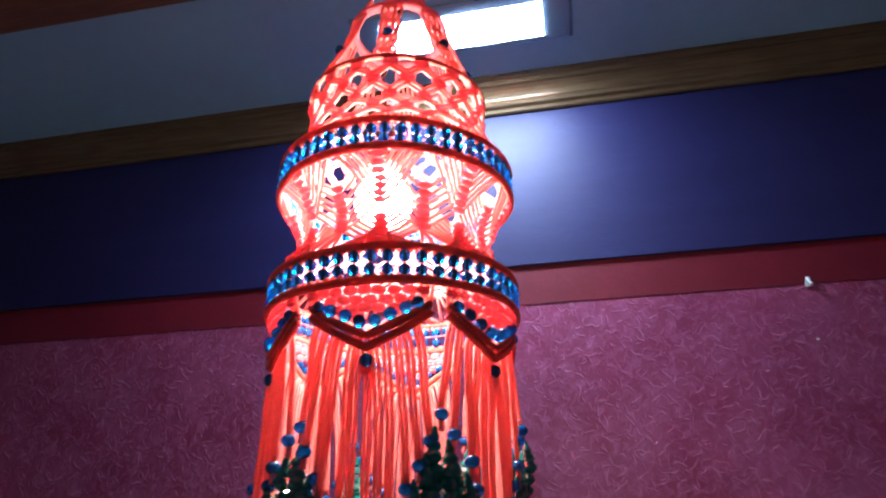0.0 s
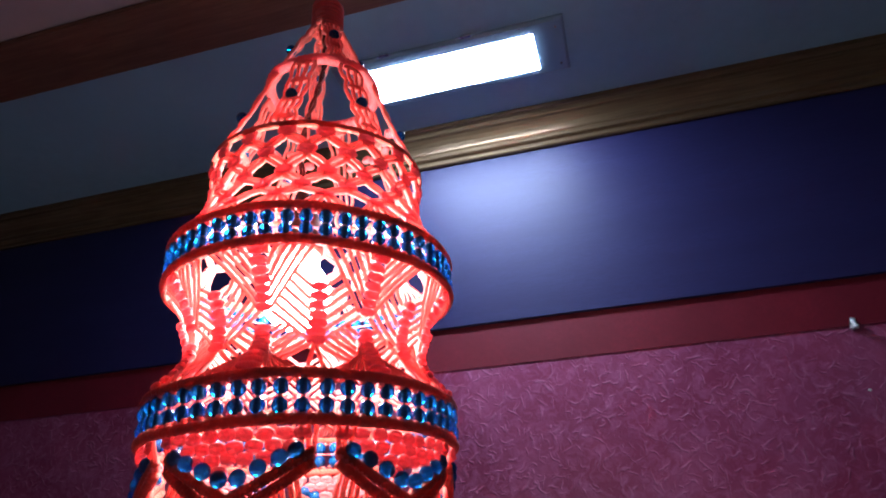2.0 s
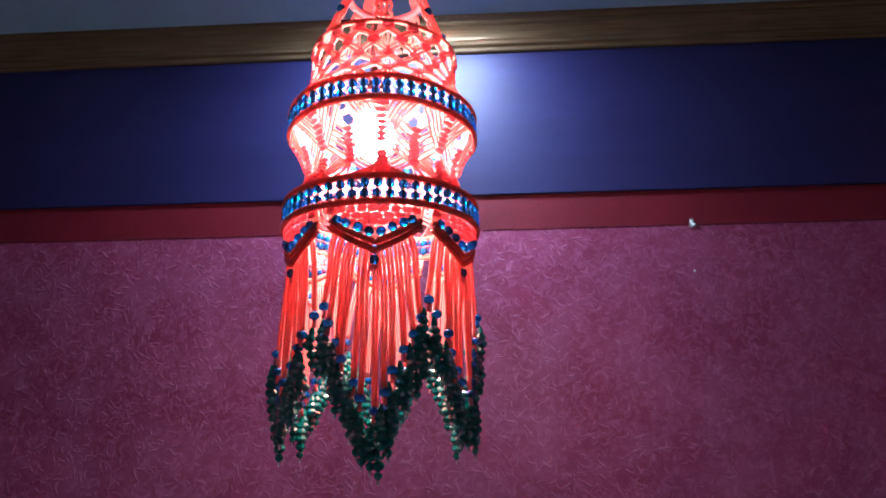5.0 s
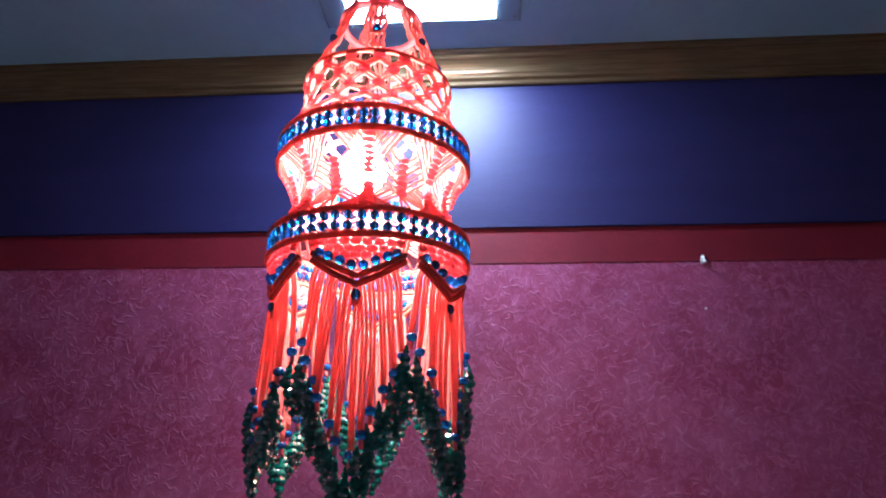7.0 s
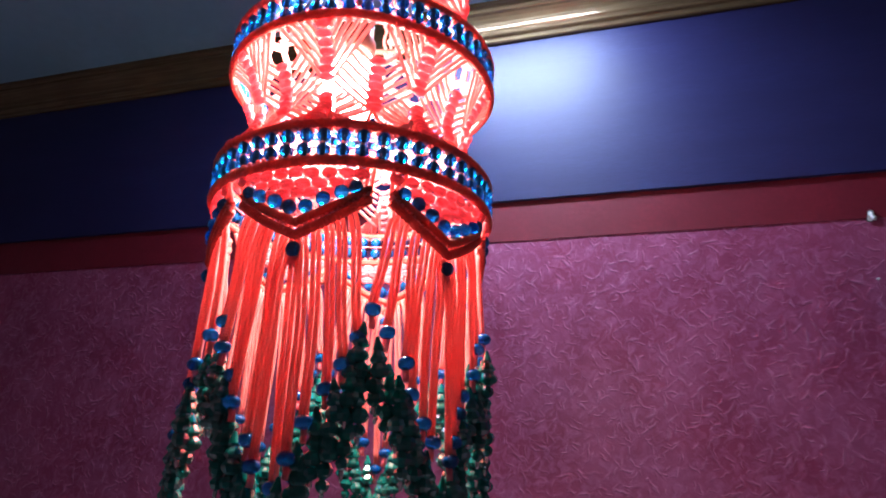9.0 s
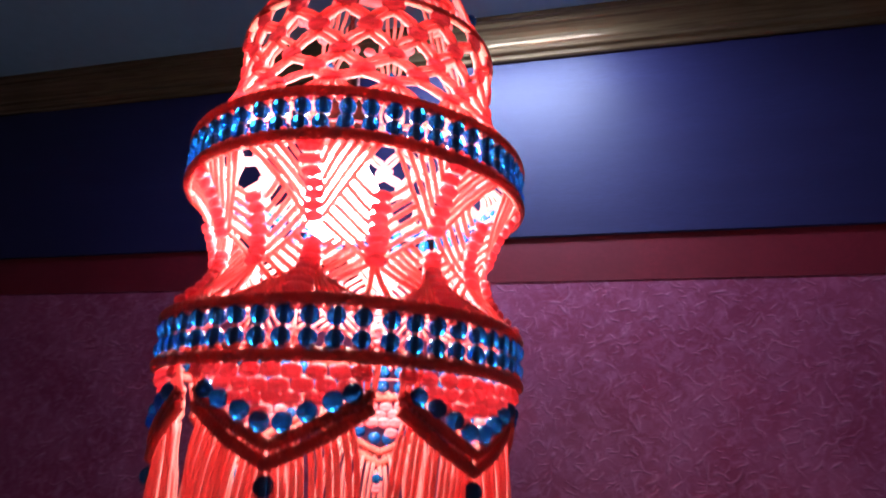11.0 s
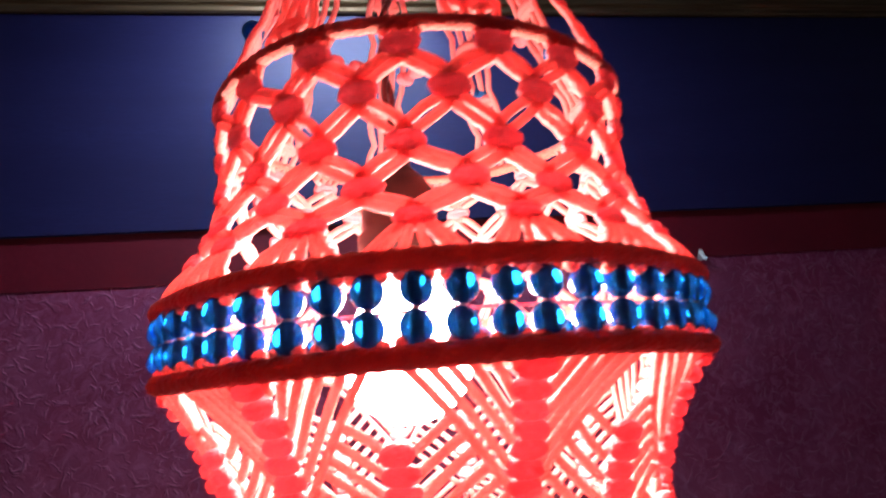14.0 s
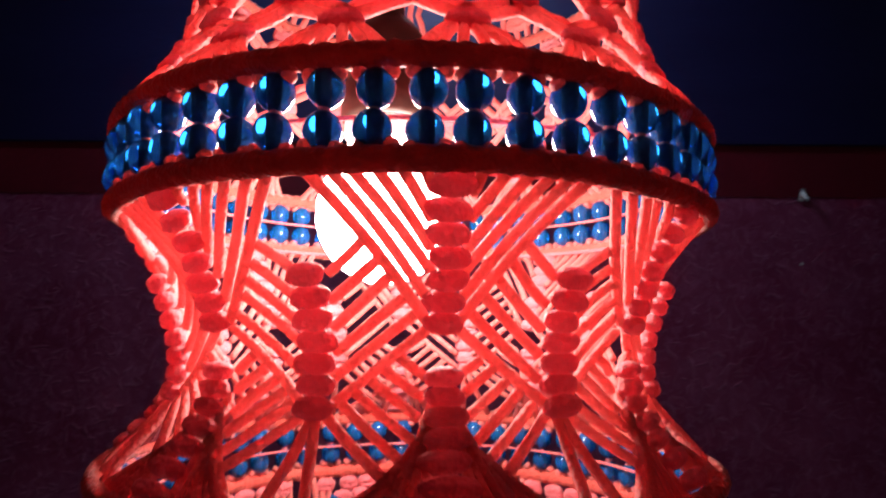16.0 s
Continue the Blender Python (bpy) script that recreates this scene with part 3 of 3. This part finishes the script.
def hanging_cord():
    hc = part("hanging_cord", mesh_of("hanging_cord", *tube([at(0, 0.400, 0.0), at(0, 0.5, 0.0005), at(0, 0.6, 0.0), at(0, 0.70, 0.0)], 0.006, 8), CORD), lamp, "thick bundle of red hanging cord")
    for i in range(9):
        path = [at(40 * i + 6 * j, z, 0.0075 + 0.0045 * (1 if z < 0.43 else 0) + 0.0006 * math.sin(j + i)) for j, z in enumerate((0.402, 0.412, 0.425, 0.44, 0.46, 0.49, 0.53, 0.58, 0.64, 0.70))]
        part("cord", mesh_of("cord", *tube(path, 0.0027, 6), CORD), hc)
    path = [at(30 * k, 0.405 + 0.0055 * k / 12, 0.0148) for k in range(12 * 7)]
    part("wrapping", mesh_of("wrapping", *tube(path, 0.0027, 6), CORD), hc)
    part("hanging_loop", mesh_of("hanging_loop", *tube([at(0, 0.69, 0.0), at(0, 0.80, 0.001), at(0, 0.90, 0.0), at(0, 0.994, 0.0)], 0.004, 8), CORD), hc)
    part("ceiling_rose", mesh_of("ceiling_rose", *lathe([(0.034, 0.996), (0.034, 0.988), (0.026, 0.977), (0.012, 0.971), (0.006, 0.969)], 24), WHITE_PLASTIC), hc)


hanging_cord()


# --- bulb, holder and flex
def bulb():
    bx, by = -0.013, -0.002
    o = Matrix.Translation((bx, by, 0.027))
    prof = [(0.0004, 0.046)] + [(0.030 * math.sin(a), 0.076 - 0.030 * math.cos(a)) for a in [radians(x) for x in (12, 25, 40, 55, 70, 85, 100, 112)]] + [(0.0245, 0.094), (0.0195, 0.102), (0.0165, 0.108)]
    bl = part("bulb", mesh_of("bulb", *lathe(prof, 28), BULB_GLOW), lamp, "glowing white light bulb", o)
    part("bulb_base", mesh_of("bulb_base", *lathe([(0.0162, 0.1065), (0.0185, 0.110), (0.019, 0.122), (0.014, 0.128)], 24), WHITE_PLASTIC), bl, "white plastic bulb base")
    hd = part("lamp_holder", mesh_of("lamp_holder", *lathe([(0.019, 0.116), (0.0205, 0.119), (0.0205, 0.132), (0.018, 0.135), (0.018, 0.152), (0.013, 0.160), (0.007, 0.166), (0.005, 0.186)], 24), HOLDER), lamp, "brown bakelite bulb holder", o)
    for s in (0, 180):
        pts = []
        for i in range(61):
            z = 0.186 + i * 0.0038
            f = i / 60
            c = Vector((bx * (1 - f) - 0.006 * math.sin(math.pi * f * 2.2), by * (1 - f) - 0.008 * math.sin(math.pi * f), z + 0.027 * (1 - f)))
            t = radians(s + i * 34)
            pts.append(c + Vector((0.0017 * math.cos(t), 0.0017 * math.sin(t), 0)))
        part("flex", mesh_of("flex", *tube([p - Vector((bx, by, 0.027)) for p in pts], 0.0017, 6), DARK_WIRE), hd, "twisted maroon flex")


bulb()


# --- the six knotted chevrons under the lower bead ring
def vee(d, top, deep, half=21.0):
    """Height of a V at d degrees from its middle."""
    return top - deep * (1 - abs(d) / half)


def chevron(k):
    c = 60.0 * k + rng.uniform(-0.6, 0.6)
    ch = None
    for drop, r, deep in ((0.0, 0.0034, 0.0280), (0.0078, 0.0036, 0.0295)):
        n, pts, rr = 120, [], []
        for i in range(n + 1):
            d = -26.0 + 52.0 * i / n
            f = 1 - abs(d) / 26.0
            z = -0.0438 - drop - deep * f - 0.002 * math.sin(math.pi * f)
            pts.append(at(c + d, z, rad(z) + 0.0035 - 0.0022 * abs(d) / 26))
            rr.append(r * (1 + 0.09 * (1 if i % 3 == 1 else -0.5)))
        me = mesh_of("rolled_edge", *tube(pts, rr, 9), RIM)
        if ch is None:
            ch = part("chevron", me, lamp, "knotted red chevron with wound edges and blue beads")
        else:
            part("rolled_edge", me, ch, "dark red wound cord edge")
    for row, z in enumerate((-0.0345, -0.0415, -0.0485, -0.0555)):
        lim = 23.5 - row * 6.0
        n = max(1, int(2 * lim / 5.6))
        for i in range(n + 1):
            d = -lim + 2 * lim * i / n + (1.4 if row % 2 else -1.0)
            if z < vee(d, -0.0435, 0.0190, 23.0) + 0.003:
                continue
            out = square_knot(([], []), facing(c + d + rng.uniform(-0.5, 0.5), z + rng.uniform(-1, 1) * 0.0007, rad(z) + 0.0005, -6), 0.0118, 0.0078, 0.007)
            part("knot", mesh_of("knot", *out, KNOT), ch)
    for d in (-21.0, -15.5, -9.2, -3.0, 3.2, 9.4, 15.6, 20.6):
        part("bead", BEAD, ch, "", facing(c + d + rng.uniform(-0.4, 0.4), vee(d, -0.0445, 0.0185), 0.1143, rng.uniform(-6, 6), math.copysign(42, d) + rng.uniform(-6, 6)))
    out = ([], [])
    for s in (-1, 1):
        # cords peeping between the two rolls, and side cords up to the rim
        for i in range(14):
            d = s * 25.0 * (1 - i / 14)
            z = -0.0475 - 0.0285 * i / 14
            blob(out, facing(c + d, z - 0.0008, rad(z) + 0.0028) @ Matrix.Diagonal((0.0021, 0.0016, 0.0021, 1)), 6, 4)
        for i in range(3):
            tube(span((c + s * (21.5 + 2.4 * i), -0.0300), (c + s * (22.8 + 1.4 * i), -0.050), 5, 0.001), CORD_R, 6, False, out)
    tagged(part("edge_stitch", mesh_of("edge_stitch", *out, CORD), ch), kind="stuff")
    part("bead", BEAD, ch, "", facing(c, -0.0915, 0.1125))
    tip = ([], [])
    square_knot(tip, facing(c, -0.0995, 0.1105), 0.009, 0.008, 0.007)
    part("tip_knot", mesh_of("tip_knot", *tip, KNOT), ch)


for k in range(6):
    chevron(k)

# --- the fringe: paired cords ending in a blue bead and green drops
DROP = mesh_of("drop", *lathe([(0.0010, 0.0), (0.0020, -0.003), (0.0033, -0.0068), (0.0027, -0.0082), (0.0048, -0.0115), (0.0052, -0.0130), (0.0036, -0.0148), (0.0058, -0.0180), (0.0060, -0.0195), (0.0042, -0.0220), (0.0016, -0.0232)], 9), GREEN_GLASS, False)
FACET = mesh_of("faceted_bead", *lathe([(0.0014, 0.0046), (0.0042, 0.0030), (0.0056, 0.0), (0.0042, -0.0030), (0.0014, -0.0046)], 8), GREEN_GLASS, False)
SMALL = mesh_of("small_faceted_bead", *lathe([(0.0010, 0.0036), (0.0034, 0.0020), (0.0042, 0.0), (0.0030, -0.0026), (0.0010, -0.0038)], 7), GREEN_GLASS, False)
PIN = mesh_of("end_pin", *lathe([(0.0010, 0.0), (0.0016, -0.001), (0.0013, -0.004), (0.0005, -0.0055)], 6), SILVER)
STUB = mesh_of("stub", *tube([(0, 0, 0.002), (0.0004, 0.0002, -0.004), (0, 0, -0.0085)], 0.0023, 6), KNOT)


def fringe_strand(az):
    d = (az + 30) % 60 - 30
    z_end = -0.251 + abs(d) * 0.00408 + rng.uniform(-0.003, 0.003)
    if 30 < az < 330:
        z_end += 0.022 * (1 - abs(d) / 30)      # the front point hangs longest
    z_start = -0.0600 - 0.0270 * max(0.0, 1 - abs(d) / 26)
    azs = az + rng.uniform(-1.2, 1.2)
    r_end = 0.1130 + rng.uniform(-0.004, 0.004)
    st = None
    for s in (-1, 1):
        pts, a0 = [], az - d * 0.17 + s * 1.1
        for i in range(12):
            f = i / 11
            z = z_start + 0.012 * max(0, 0.12 - f) + (z_end - z_start) * f
            lean = (-math.copysign(1.6, d) * math.exp(-f * 9) if abs(d) > 1 else 0)
            a = a0 + (azs + s * 0.8 - a0) * f + lean + 0.35 * math.sin(6 * f + az)
            r = 0.1098 + (r_end - 0.1098) * f + 0.0022 * math.sin(math.pi * min(1, f * 2.2)) * (0.5 + 0.5 * math.sin(az * 7))
            pts.append(at(a, z, r))
        one = mesh_of("strand", *tube(pts, CORD_R * 1.06, 6), CORD)
        if st is None:
            st = part("strand", one, lamp, "hanging red cords ending in blue and green beads")
        else:
            part("cord", one, st)
    part("bead", BEAD_SMALL, st, "", facing(azs, z_end - 0.002, r_end + 0.001, rng.uniform(-8, 8), rng.uniform(-10, 10)))
    part("stub", STUB, st, "", facing(azs, z_end - 0.006, r_end, rng.uniform(-8, 8), rng.uniform(-8, 8)))
    z = z_end - 0.012
    for j in range(2):
        # two pendants side by side, one a little lower
        a, zz, rr = azs + (-2.0, 1.9)[j] + rng.uniform(-0.7, 0.7), z - (0.0, 0.008)[j] + rng.uniform(-0.002, 0.002), r_end + rng.uniform(-0.004, 0.005)
        tl, ro = rng.uniform(-9, 9), rng.uniform(-11, 11)
        part("drop", DROP, st, "", facing(a, zz, rr, tl, ro) @ Matrix.Scale(1.18, 4))
        part("faceted_bead", FACET, st, "", facing(a, zz - 0.0315, rr, rng.uniform(-12, 12), ro) @ Matrix.Scale(1.15, 4))
        part("faceted_bead", SMALL, st, "", facing(a, zz - 0.0405, rr, rng.uniform(-12, 12), ro) @ Matrix.Scale(1.15, 4))
        part("end_pin", PIN, st, "", facing(a, zz - 0.0445, rr, 0, ro * 0.5))


for i in range(72):
    fringe_strand(5.0 * i + 0.6 + rng.uniform(-0.7, 0.7))
